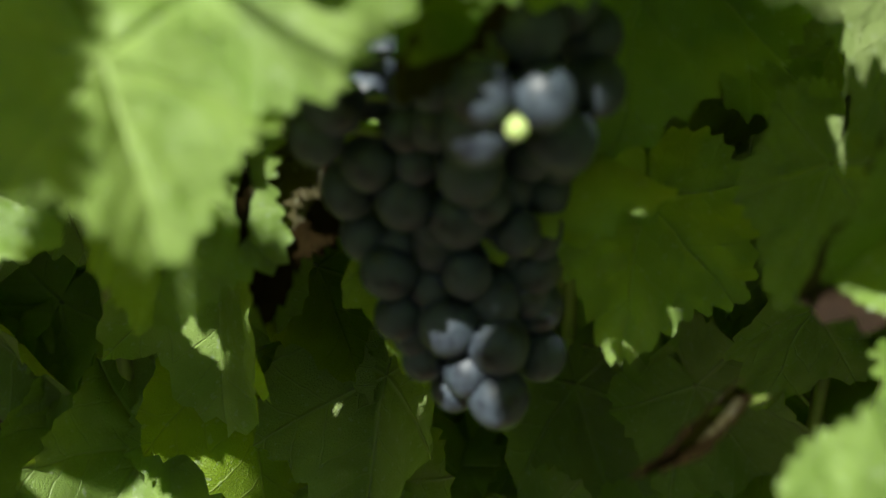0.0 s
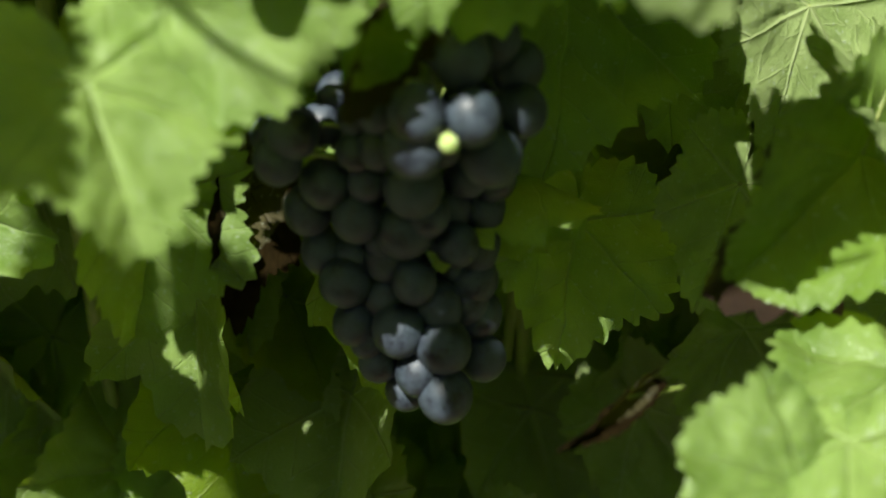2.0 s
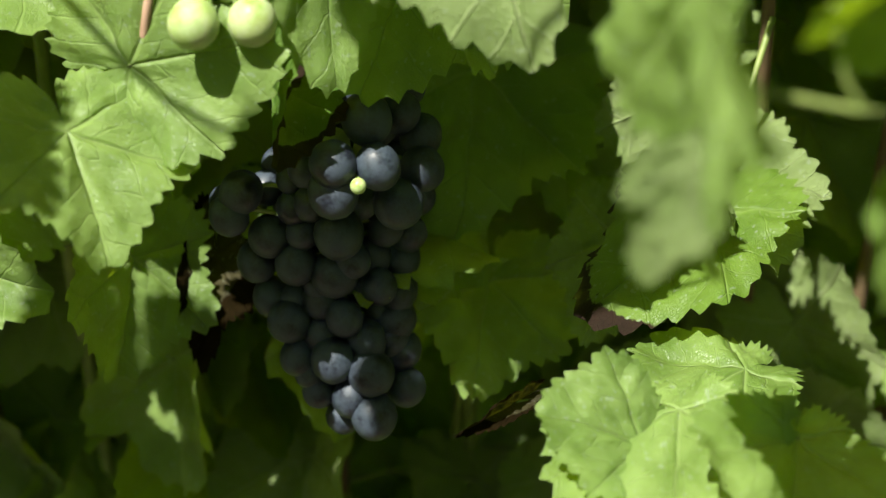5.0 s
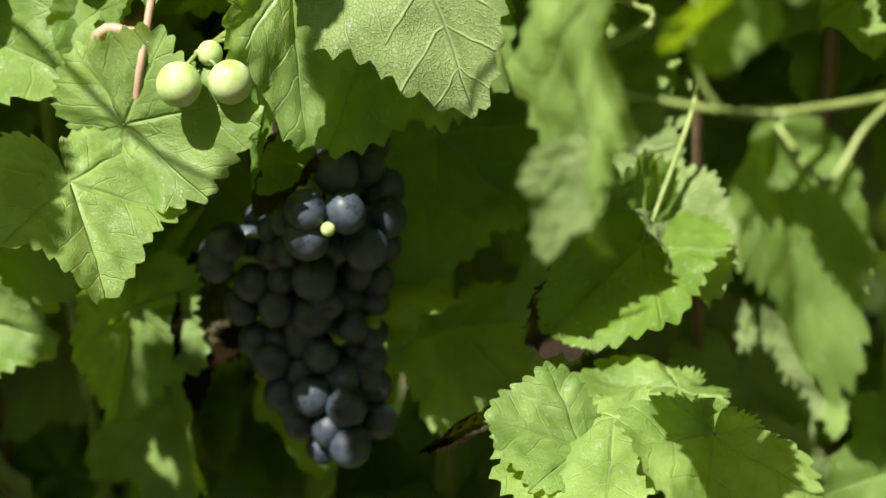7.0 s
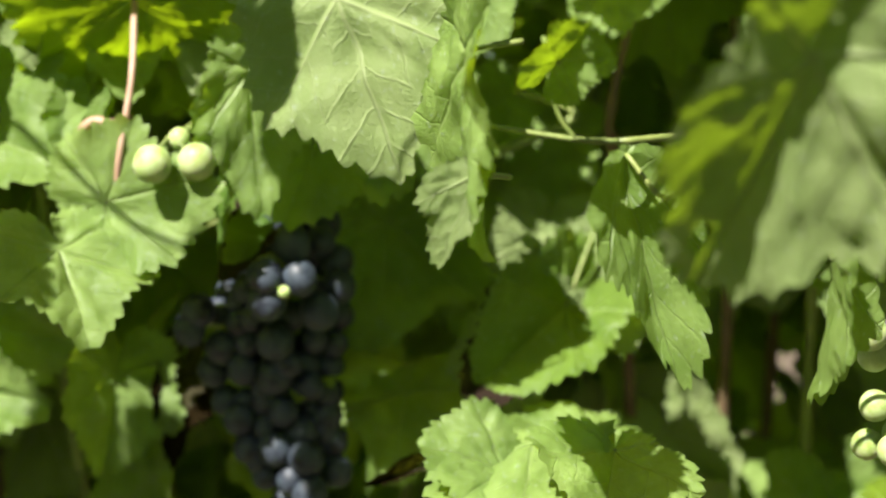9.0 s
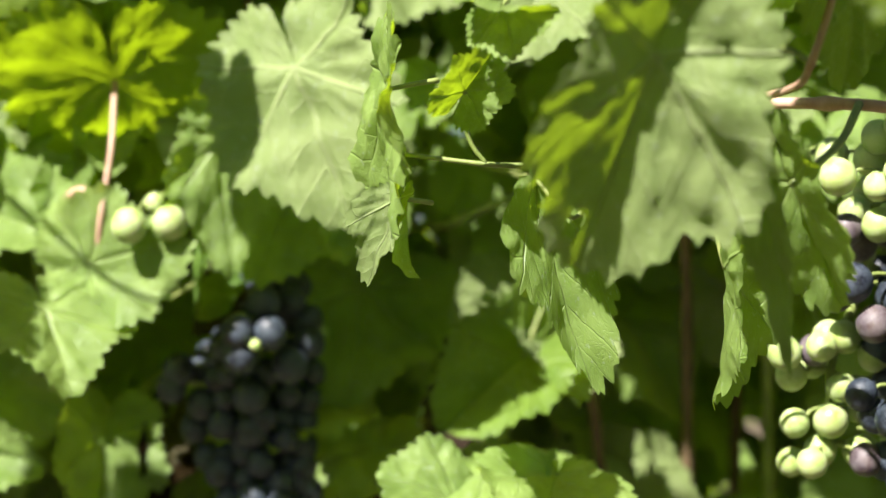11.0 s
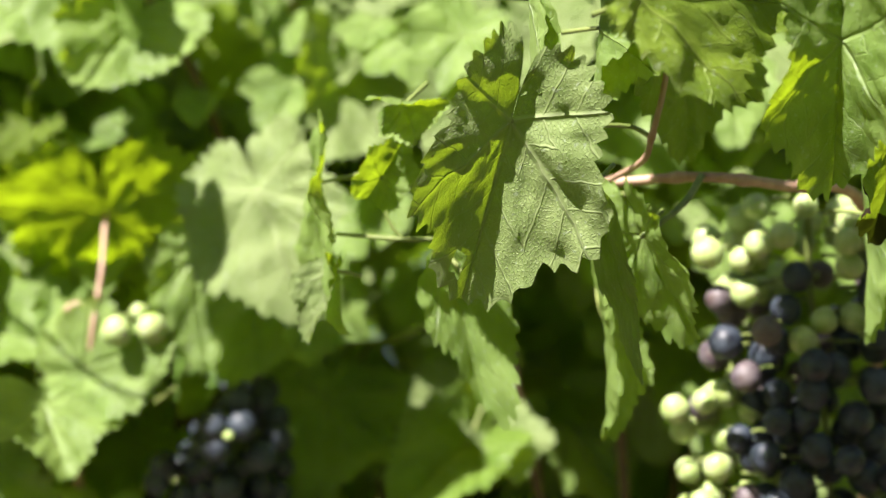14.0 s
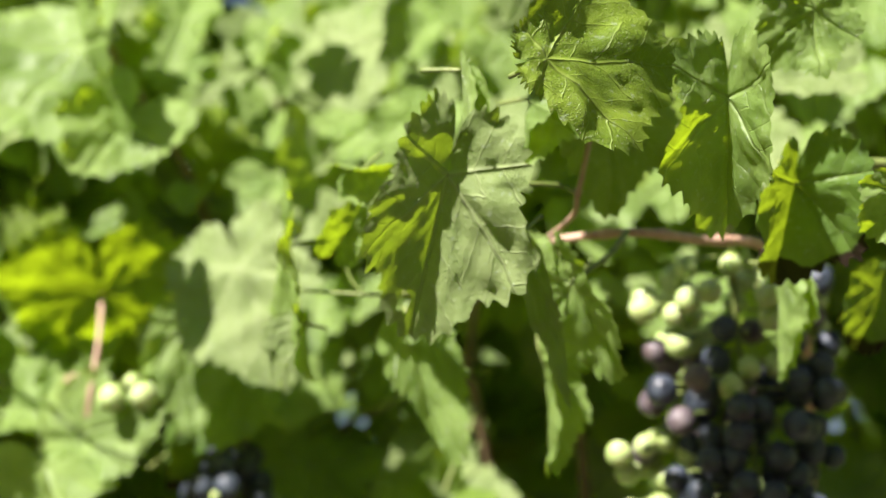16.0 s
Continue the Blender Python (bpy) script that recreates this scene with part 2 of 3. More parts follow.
def leaf_mesh(seed=0, fold=0.1, curl=0.25, wid=1.0, base=1.0, deep=0.0, wave=0.065, around=170, rings=13, teeth=21, skew=0.0):
    """A lobed, toothed vine leaf one unit from stalk to tip: hub at the origin, tip along +y, upper side to +z."""
    dice = random.Random(seed)
    lop = [dice.uniform(0.88, 1.12) for _ in range(6)]
    lean, phase, twist = dice.uniform(-0.08, 0.08), dice.uniform(0, 6.28), dice.uniform(-0.25, 0.25)
    cup = dice.uniform(-0.25, 0.35)
    bm = bmesh.new()
    flat = bm.loops.layers.uv.new("flat")
    hub = bm.verts.new((0, 0, 0))
    spots, rows = {hub: (0.0, 0.0)}, []
    for i in range(1, rings + 1):
        f = (i / rings) ** 0.85
        row = []
        for k in range(around):
            turn = (k + 0.5) / around * 360 - 180
            a = abs(turn)
            r = float(np.interp(a, LEAF_ANGLES, LEAF_REACH))
            r *= 1 - 0.26 * deep * (math.exp(-(((a - 35) / 9) ** 2)) + math.exp(-(((a - 88) / 11) ** 2)))
            which = int(a // 62) + (3 if turn < 0 else 0)
            r *= 1 + (lop[which] - 1) * math.sin(math.pi * (a % 62) / 62)
            if a > 75:
                r *= 1 + (base - 1) * min(1, (a - 75) / 30)
            u = a / 180 * teeth + phase
            saw = (u % 1.0) if turn > 0 else 1 - (u % 1.0)
            tooth = (abs(saw - 0.35) / 0.65 if saw > 0.35 else 1 - saw / 0.35)
            size = 0.055 + 0.04 * math.sin(a * 0.21 + phase) ** 2
            r_out = r * f - size * tooth * f ** 7 * (1 if a < 168 else 0.2)
            x, y = r_out * math.sin(radians(turn)) * wid, r_out * math.cos(radians(turn))
            spot = x / wid + lean * y * y, y
            # one half may be slimmer than the other
            x = x * (1 - skew if turn > 0 else 1) + lean * y * y
            row.append(bm.verts.new((x, y, 0)))
            spots[row[-1]] = spot
        rows.append(row)
    for k in range(around):
        n = (k + 1) % around
        if k == around - 1:
            continue
        bm.faces.new((hub, rows[0][n], rows[0][k]))
        for one, two in zip(rows, rows[1:]):
            bm.faces.new((one[k], one[n], two[n], two[k]))
    for f in bm.faces:
        f.smooth = True
        for corner in f.loops:
            corner[flat].uv = spots[corner.vert]
    for v in bm.verts:
        x, y, _ = v.co
        r, a = math.hypot(x, y), math.atan2(x, y)
        near = min(abs(abs(a) - b) for b in (0.0, 0.93, 1.92))
        z = -0.02 * math.exp(-((r * math.sin(min(near, 1.5)) / 0.035) ** 2)) * min(1, r * 4)
        z += wave * r ** 1.6 * math.sin(5 * a + phase) + 0.6 * wave * r ** 3 * math.sin(13 * a + 2 * phase)
        z += 0.055 * noise.noise(Vector((x * 4, y * 4, seed * 3.7))) + 0.026 * noise.noise(Vector((x * 10, y * 10, seed * 1.3))) + 0.010 * noise.noise(Vector((x * 22, y * 22, seed * 2.1)))
        z += cup * 0.22 * r * r
        s = math.copysign(1, x)
        ax = abs(x)
        lift = fold * 1.35
        rounding = 0.9 * fold
        bend = min(lift + rounding * ax, 1.52)
        x2 = s * (ax * math.cos(bend) - z * math.sin(bend) * min(1, ax * 6))
        z2 = ax * math.sin(bend) + z * math.cos(bend)
        k = curl + twist * x2
        if abs(k) > 1e-3:
            z2, y = z2 * math.cos(k * y) - (1 - math.cos(k * y)) / k, math.sin(k * y) / k + z2 * math.sin(k * y)
        v.co = (x2, y, z2)
    return bm


SHARED = {}


def leaf_pose(hub, tip, side):
    """Where a leaf's unit mesh goes: from stalk to tip, opened towards the side point."""
    hub, tip, side = Vector(hub), Vector(tip), Vector(side)
    y = tip - hub
    size = y.length
    y.normalize()
    x = side - hub
    x = (x - y * x.dot(y)).normalized()
    z = x.cross(y)
    # the upper side turns to the open front
    if z.dot(Vector((0.1, -1.0, 0.25))) < 0:
        x, z = -x, -z
    return Matrix.Translation(hub) @ Matrix((x, y, z)).transposed().to_4x4() @ Matrix.Scale(size, 4)


def leaf(shoot, hub, tip, side, kind, fold=0.1, wid=1.0, seed=0, base=1.0, deep=0.0, curl=0.25, stalk=None, pink=0, label="", hole=None, skew=0.0):
    """A leaf of its own shape, with a stalk that runs on behind it."""
    bm = leaf_mesh(seed, fold, curl, wid, base, deep, skew=skew)
    if hole:
        # an insect's bite
        flat = bm.loops.layers.uv["flat"]
        eaten = [f for f in bm.faces if min((corner[flat].uv - Vector(hole)).length for corner in f.loops) < 0.032]
        bmesh.ops.delete(bm, geom=eaten, context="FACES")
    ob = part("leaf", bm, LEAF_MATERIALS[kind], shoot, label or LEAF_LABELS[kind], leaf_pose(hub, tip, side))
    hub, tip = Vector(hub), Vector(tip)
    if stalk is None:
        away, back = (hub - tip).normalized(), -turned_in(ob).to_3x3().col[2].normalized()
        stalk = [hub + away * 0.002 + back * 0.009, hub + away * 0.004 + back * 0.020]
    part("petiole", tube([hub, *stalk], 0.0016 if pink else 0.0009, 0.0019 if pink else 0.0011, 8, 5), CANE_PINK if pink else CANE_GREEN, ob)
    return ob


LEAF_LABELS = {
    "up": "", "low": "leaf showing its pale veined underside", "gold": "thin yellow-green leaf with sun shining through", "lime": "lime-green leaf with a crinkled surface",
    "edge": "green leaf with scorched brown edges", "tip": "green leaf with a purple-brown tip", "dry": "dry dark-brown curled leaf",
}


def berry_mesh(tall=1.05):
    """A grape of unit radius, a little long, with a dimple at the foot and at the stalk."""
    bm = bmesh.new()
    bmesh.ops.create_uvsphere(bm, u_segments=28, v_segments=18, radius=1.0)
    for v in bm.verts:
        d = math.hypot(v.co.x, v.co.y)
        v.co.z *= tall
        v.co.z -= math.copysign(0.06 * math.exp(-((d / 0.16) ** 2)), v.co.z)
        v.co *= 1 + 0.02 * noise.noise(v.co * 1.3)
    for f in bm.faces:
        f.smooth = True
    data = bpy.data.meshes.new("berry")
    bm.to_mesh(data)
    bm.free()
    return data


def berry(bunch, data, place, size, dice):
    turn = Euler((dice.uniform(-0.5, 0.5), dice.uniform(-0.5, 0.5), dice.uniform(0, 6.28))).to_matrix().to_4x4()
    return part("berry", data, None, bunch, "", Matrix.Translation(place) @ turn @ Matrix.Scale(size, 4))


def skinned(material, tall=1.05):
    data = berry_mesh(tall)
    data.materials.append(material)
    return data


# ---- ground ----
bm = bmesh.new()
bmesh.ops.create_grid(bm, x_segments=60, y_segments=60, size=1.0)
for v in bm.verts:
    d = v.co.length
    v.co.x, v.co.y = v.co.x * (2 + 900 * d ** 6), v.co.y * (2 + 900 * d ** 6)
    v.co.z = 0.03 * noise.noise(v.co * 0.9) * (1 if d < 0.8 else 0)
for f in bm.faces:
    f.smooth = True
data = bpy.data.meshes.new("ground")
bm.to_mesh(data)
bm.free()
data.materials.append(SOIL)
tagged(new("ground", data), "dry brown vineyard soil", "ground", kind="structure")

# ---- the vine's old wood ----
vine = thing("grapevine", (0.15, 0.22, 0.0), "old gnarled vine trunk with dark peeling bark", "vine")
part("trunk", tube([(0.15, 0.22, -0.05), (0.17, 0.24, 0.25), (0.13, 0.21, 0.5), (0.15, 0.22, 0.72)], 0.034, 0.026, 14, 10, 0, 1, 0.35), OLD_WOOD, vine)
part("cordon", tube([(-0.9, 0.42, 0.73), (-0.4, 0.30, 0.72), (0.15, 0.22, 0.71), (0.5, 0.10, 0.72), (1.0, -0.05, 0.73)], 0.015, 0.017, 12, 10, 7, 1.3, 0.3), OLD_WOOD, vine)

# ---- shoots ----
SHOOTS = "shoots of the vine row"
left_shoot = thing("vine_shoot", (-0.12, 0.35, 0.72), "green vine shoot with sunlit lobed leaves beside the dark bunch", "vine shoot", SHOOTS)
top_shoot = thing("vine_shoot", (-0.02, 0.30, 0.72), "vine shoot with pale and yellow-green leaves above the bunch", "vine shoot", SHOOTS)
back_shoot = thing("vine_shoot", (0.06, 0.26, 0.72), "shaded vine shoot with dark green leaves behind the bunch", "vine shoot", SHOOTS)
right_shoot = thing("vine_shoot", (0.20, 0.20, 0.72), "vine shoot with a purple-tipped leaf and large sunlit leaves", "vine shoot", SHOOTS)
front_shoot = thing("vine_shoot", (0.36, 0.15, 0.72), "vine shoot with hanging toothed leaves reaching towards the path", "vine shoot", SHOOTS)
rside_shoot = thing("vine_shoot", (0.50, 0.10, 0.72), "vine shoot with folded leaves over the ripening bunch", "vine shoot", SHOOTS)

part("cane", tube([(-0.12, 0.35, 0.72), (-0.13, 0.22, 0.95), (-0.09, 0.0, 1.10), (-0.077, -0.051, 1.151), (-0.057, -0.058, 1.152)], 0.004, 0.0022, 10, 8, 5), CANE_PINK, left_shoot)
part("cane", tube([(-0.02, 0.30, 0.72), (0.0, 0.22, 1.0), (0.01, 0.10, 1.2), (0.0, 0.02, 1.30), (-0.05, -0.02, 1.4)], 0.004, 0.0025, 10, 8, 5), CANE_BROWN, top_shoot)
part("cane", tube([(0.06, 0.26, 0.72), (0.07, 0.22, 0.95), (0.08, 0.15, 1.12), (0.123, 0.061, 1.138), (0.169, 0.063, 1.159), (0.136, 0.063, 1.173)], 0.004, 0.0018, 10, 8, 5), CANE_GREEN, back_shoot)
part("cane", tube([(0.20, 0.20, 0.72), (0.21, 0.16, 0.95), (0.19, 0.06, 1.129), (0.187, 0.043, 1.163), (0.21, 0.04, 1.26)], 0.004, 0.002, 10, 8, 5), CANE_BROWN, right_shoot)
part("cane", tube([(0.36, 0.15, 0.72), (0.40, 0.06, 0.95), (0.395, -0.12, 1.11), (0.36, -0.26, 1.148), (0.317, -0.298, 1.151), (0.280, -0.306, 1.156), (0.238, -0.283, 1.161)], 0.0034, 0.0021, 10, 8, 8), CANE_PINK, front_shoot)
part("side_cane", tube([(0.280, -0.308, 1.156), (0.268, -0.326, 1.140), (0.248, -0.340, 1.125)], 0.0017, 0.0012, 8), CANE_GREEN, front_shoot)
part("side_cane", tube([(0.238, -0.283, 1.161), (0.252, -0.33, 1.160), (0.255, -0.349, 1.166), (0.262, -0.356, 1.188), (0.265, -0.36, 1.209), (0.268, -0.345, 1.26), (0.25, -0.31, 1.345)], 0.0015, 0.0013, 8, 6, 3), CANE_PINK, front_shoot)
part("tendril", tube([(0.158, -0.283, 1.140), (0.143, -0.284, 1.141), (0.112, -0.283, 1.146)], 0.0012, 0.0009, 7), CANE_GREEN, front_shoot)
part("tendril", tube([(0.133, -0.287, 1.166), (0.137, -0.285, 1.150), (0.143, -0.284, 1.141)], 0.0009, 0.0009, 7), CANE_GREEN, front_shoot)
part("side_cane", tube([(0.25, -0.26, 1.16), (0.20, -0.26, 1.145), (0.158, -0.283, 1.140)], 0.0015, 0.0012, 7), CANE_GREEN, front_shoot)
part("side_cane", tube([(-0.100, 0.050, 1.153), (-0.091, 0.055, 1.153), (-0.081, 0.060, 1.156), (-0.075, 0.070, 1.166)], 0.0022, 0.0024, 9, 5, 1, 1.2), CANE_PINK, left_shoot)
part("cane", tube([(0.50, 0.10, 0.72), (0.52, -0.05, 1.0), (0.50, -0.25, 1.16), (0.411, -0.307, 1.18), (0.367, -0.307, 1.174)], 0.004, 0.0015, 10, 8, 5), CANE_GREEN, rside_shoot)
part("side_cane", tube([(0.19, 0.05, 1.13), (0.179, 0.033, 1.102), (0.159, 0.005, 1.058)], 0.0016, 0.0012, 8), CANE_GREEN, right_shoot)


# ---- leaves ----
leaf(left_shoot, (-0.084, -0.080, 1.094), (-0.060, -0.108, 1.053), (-0.044, -0.078, 1.074), "up", fold=.10, wid=1.12, seed=1)
leaf(left_shoot, (-0.065, -0.063, 1.116), (-0.008, -0.082, 1.130), (-0.040, -0.073, 1.075), "up", fold=.05, wid=.88, seed=2, base=1.0)
leaf(left_shoot, (-0.147, -0.011, 1.154), (-0.083, -0.058, 1.136), (-0.120, -0.057, 1.104), "up", fold=.1, seed=3)
leaf(left_shoot, (-0.167, 0.040, 1.016), (-0.116, 0.005, 1.009), (-0.144, 0.017, 0.983), "up", fold=.2, seed=4)
leaf(left_shoot, (-0.167, 0.054, 1.052), (-0.101, 0.017, 1.034), (-0.137, 0.050, 1.011), "up", fold=.05, seed=5)
leaf(back_shoot, (-0.081, 0.032, 1.020), (-0.083, 0.016, 0.966), (-0.060, 0.039, 0.993), "up", fold=.25, seed=6)
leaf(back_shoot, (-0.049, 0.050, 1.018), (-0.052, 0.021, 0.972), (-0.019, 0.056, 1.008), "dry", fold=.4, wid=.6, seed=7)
leaf(back_shoot, (-0.029, 0.073, 1.026), (-0.069, 0.054, 1.033), (-0.057, 0.062, 1.015), "up", fold=.15, seed=8)
leaf(left_shoot, (-0.018, -0.019, 1.105), (-0.012, -0.053, 1.078), (-0.008, -0.013, 1.093), "edge", fold=.55, seed=9)
leaf(left_shoot, (0.004, -0.062, 1.178), (0.010, -0.060, 1.105), (0.030, -0.052, 1.150), "up", fold=.15, wid=.66, seed=10, base=.7, curl=.1)
leaf(top_shoot, (-0.054, -0.040, 1.214), (-0.057, 0.027, 1.154), (0.012, -0.006, 1.189), "gold", fold=.04, seed=11, base=1.2, pink=1, stalk=[(-.052,-.062,1.175),(-.058,-.066,1.136),(-.064,-.05,1.10)])
leaf(top_shoot, (0.050, -0.100, 1.208), (0.074, -0.124, 1.122), (-0.012, -0.076, 1.202), "low", fold=.08, wid=.84, seed=12, base=.95)
leaf(top_shoot, (0.029, 0.033, 1.202), (0.042, -0.001, 1.111), (0.056, 0.069, 1.157), "up", fold=.35, seed=13)
leaf(top_shoot, (0.074, 0.021, 1.188), (0.070, -0.052, 1.116), (0.091, 0.028, 1.157), "up", fold=.1, wid=.55, seed=14)
leaf(back_shoot, (0.066, 0.079, 1.101), (0.062, 0.035, 1.028), (0.112, 0.093, 1.066), "up", fold=.12, seed=15)
leaf(back_shoot, (0.013, 0.058, 1.041), (0.078, 0.022, 1.019), (0.040, 0.070, 1.003), "up", fold=.7, seed=16)
leaf(back_shoot, (0.074, 0.071, 1.004), (0.069, 0.032, 0.957), (0.114, 0.077, 0.980), "up", fold=.15, seed=17)
leaf(back_shoot, (0.069, 0.104, 1.099), (0.063, 0.078, 1.044), (0.096, 0.115, 1.068), "up", fold=.1, seed=18)
leaf(back_shoot, (0.111, 0.121, 1.090), (0.111, 0.083, 1.029), (0.142, 0.112, 1.060), "up", fold=.2, seed=19)
leaf(right_shoot, (0.159, 0.005, 1.058), (0.111, -0.044, 1.021), (0.122, -0.047, 1.008), "tip", fold=.35, wid=.75, seed=20)
leaf(right_shoot, (0.169, 0.028, 1.072), (0.193, -0.012, 1.035), (0.206, 0.035, 1.057), "low", fold=.2, seed=21)
leaf(right_shoot, (0.123, -0.109, 0.994), (0.085, -0.118, 1.010), (0.101, -0.132, 0.981), "up", fold=.15, seed=22, base=.65)
leaf(right_shoot, (0.137, -0.098, 1.003), (0.125, -0.165, 0.978), (0.166, -0.123, 1.005), "up", fold=.1, seed=23, base=.5, wid=.9)
leaf(right_shoot, (0.171, -0.134, 1.007), (0.160, -0.191, 0.982), (0.190, -0.146, 0.998), "up", fold=.15, seed=24, base=.55, wid=.9)
leaf(right_shoot, (0.170, -0.046, 1.002), (0.114, -0.084, 0.990), (0.184, -0.068, 0.994), "up", fold=.05, wid=.75, seed=25, base=.6)
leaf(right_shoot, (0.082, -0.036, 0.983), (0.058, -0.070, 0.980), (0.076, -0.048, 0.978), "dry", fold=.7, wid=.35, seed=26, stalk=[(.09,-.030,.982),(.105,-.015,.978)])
leaf(front_shoot, (0.106, -0.278, 1.172), (0.104, -0.278, 1.096), (0.120, -0.350, 1.140), "up", fold=.08, wid=.95, seed=27, base=.8)
leaf(front_shoot, (0.136, -0.305, 1.166), (0.151, -0.318, 1.185), (0.156, -0.305, 1.169), "up", fold=.25, wid=.85, seed=28)
leaf(front_shoot, (0.150, -0.334, 1.192), (0.169, -0.351, 1.184), (0.161, -0.354, 1.196), "up", fold=.5, seed=29)
leaf(front_shoot, (0.195, -0.419, 1.160), (0.170, -0.380, 1.093), (0.226, -0.403, 1.130), "low", fold=.22, skew=.3, wid=.85, deep=.25, seed=230, base=.85, hole=(.12,.76), stalk=[(.22,-.372,1.168),(.245,-.351,1.171),(.255,-.349,1.166)])
leaf(front_shoot, (0.162, -0.268, 1.136), (0.180, -0.264, 1.048), (0.143, -0.278, 1.078), "up", fold=.14, wid=.36, base=.15, curl=.05, seed=32, stalk=[(.176,-.272,1.12),(.188,-.266,1.135),(.20,-.26,1.145)])
leaf(front_shoot, (0.225, -0.391, 1.137), (0.247, -0.363, 1.058), (0.213, -0.381, 1.137), "low", fold=.1, wid=.14, base=.5, curl=.12, seed=33)
leaf(front_shoot, (0.249, -0.335, 1.126), (0.268, -0.316, 1.075), (0.239, -0.303, 1.094), "up", fold=.35, wid=.6, seed=34)
leaf(front_shoot, (0.233, -0.277, 1.098), (0.238, -0.252, 1.040), (0.250, -0.240, 1.074), "up", fold=.4, wid=.5, seed=35, stalk=[(.231,-.277,1.112),(.236,-.274,1.135),(.240,-.281,1.158)])
leaf(front_shoot, (0.240, -0.490, 1.183), (0.303, -0.445, 1.193), (0.262, -0.475, 1.160), "lime", fold=.03, curl=.05, seed=37, base=.45, wid=.75)
leaf(front_shoot, (0.274, -0.336, 1.212), (0.273, -0.332, 1.155), (0.307, -0.310, 1.195), "lime", fold=.15, seed=38)
leaf(front_shoot, (0.235, -0.371, 1.209), (0.229, -0.380, 1.170), (0.247, -0.357, 1.197), "up", fold=.6, seed=39)
leaf(front_shoot, (0.205, -0.417, 1.209), (0.206, -0.411, 1.155), (0.213, -0.398, 1.186), "up", fold=.7, wid=.3, seed=40, base=.4)
leaf(rside_shoot, (0.317, -0.448, 1.174), (0.312, -0.424, 1.117), (0.341, -0.448, 1.155), "up", fold=.5, wid=.8, seed=42)
leaf(rside_shoot, (0.353, -0.380, 1.153), (0.343, -0.349, 1.109), (0.386, -0.369, 1.152), "edge", fold=.4, seed=43)
leaf(rside_shoot, (0.354, -0.293, 1.136), (0.354, -0.285, 1.075), (0.363, -0.281, 1.111), "up", fold=.85, wid=.5, seed=44)
leaf(rside_shoot, (0.364, -0.418, 1.222), (0.333, -0.423, 1.198), (0.395, -0.398, 1.188), "up", fold=.1, seed=45)
leaf(rside_shoot, (0.390, -0.435, 1.130), (0.369, -0.431, 1.113), (0.381, -0.438, 1.140), "up", fold=.2, seed=46)
leaf(rside_shoot, (0.414, -0.252, 1.125), (0.401, -0.234, 1.093), (0.426, -0.235, 1.103), "edge", fold=.2, seed=47)
leaf(rside_shoot, (0.405, -0.249, 1.251), (0.364, -0.249, 1.248), (0.401, -0.236, 1.280), "low", fold=.2, seed=48)
leaf(top_shoot, (0.132, -0.028, 1.385), (0.123, -0.058, 1.320), (0.089, -0.008, 1.384), "low", fold=.15, seed=50)
leaf(top_shoot, (-0.022, -0.085, 1.322), (-0.040, -0.137, 1.268), (0.012, -0.076, 1.294), "up", fold=.25, wid=.8, seed=52)
leaf(top_shoot, (-0.053, -0.077, 1.379), (-0.028, -0.108, 1.283), (-0.080, -0.067, 1.337), "up", fold=.4, seed=53)
leaf(top_shoot, (0.095, 0.003, 1.302), (0.080, -0.028, 1.241), (0.120, 0.019, 1.283), "low", fold=.2, seed=55)
leaf(front_shoot, (0.109, -0.284, 1.129), (0.091, -0.282, 1.095), (0.086, -0.273, 1.117), "low", fold=.35, wid=.6, seed=57, base=.5)
# unseen leaves at the head of the front shoot, added to shade the ripening bunch
leaf(front_shoot, (0.250, -0.300, 1.345), (0.235, -0.345, 1.305), (0.300, -0.310, 1.335), "up", fold=0.1, seed=61)
leaf(front_shoot, (0.262, -0.290, 1.340), (0.290, -0.315, 1.300), (0.300, -0.270, 1.340), "up", fold=0.1, seed=62)
leaf(front_shoot, (0.225, -0.290, 1.350), (0.190, -0.320, 1.318), (0.215, -0.330, 1.350), "up", fold=0.1, seed=63)
# an added leaf over the shoulder of the dark bunch, shading its berries
leaf(left_shoot, (0.037, -0.010, 1.166), (0.024, -0.055, 1.107), (0.056, -0.012, 1.148), "up", fold=0.1, wid=0.8, seed=64)
# pale leaves behind the purple-tipped one
leaf(right_shoot, (0.152, 0.072, 1.092), (0.138, 0.045, 1.040), (0.175, 0.070, 1.075), "low", fold=0.15, wid=0.8, seed=71)
leaf(right_shoot, (0.130, 0.050, 1.030), (0.113, 0.020, 0.990), (0.150, 0.040, 1.015), "low", fold=0.15, wid=0.8, seed=73)
# unseen leaves and canes overhanging towards the path, added to shade bunches and leaves
leaf(left_shoot, (-0.285, -0.340, 1.425), (-0.288, -0.398, 1.380), (-0.220, -0.345, 1.42), "up", fold=0.05, seed=65)
part("cane", tube([(-0.09, 0.0, 1.10), (-0.20, -0.06, 1.28), (-0.24, -0.20, 1.40), (-0.285, -0.325, 1.435)], 0.003, 0.0016, 8, 8, 5), CANE_GREEN, left_shoot)
leaf(front_shoot, (0.180, -0.480, 1.400), (0.165, -0.525, 1.370), (0.220, -0.480, 1.40), "up", fold=0.08, wid=0.8, seed=69)
part("side_cane", tube([(0.25, -0.31, 1.345), (0.24, -0.36, 1.40), (0.20, -0.44, 1.42), (0.18, -0.475, 1.402)], 0.0014, 0.0011, 8, 6), CANE_GREEN, front_shoot)
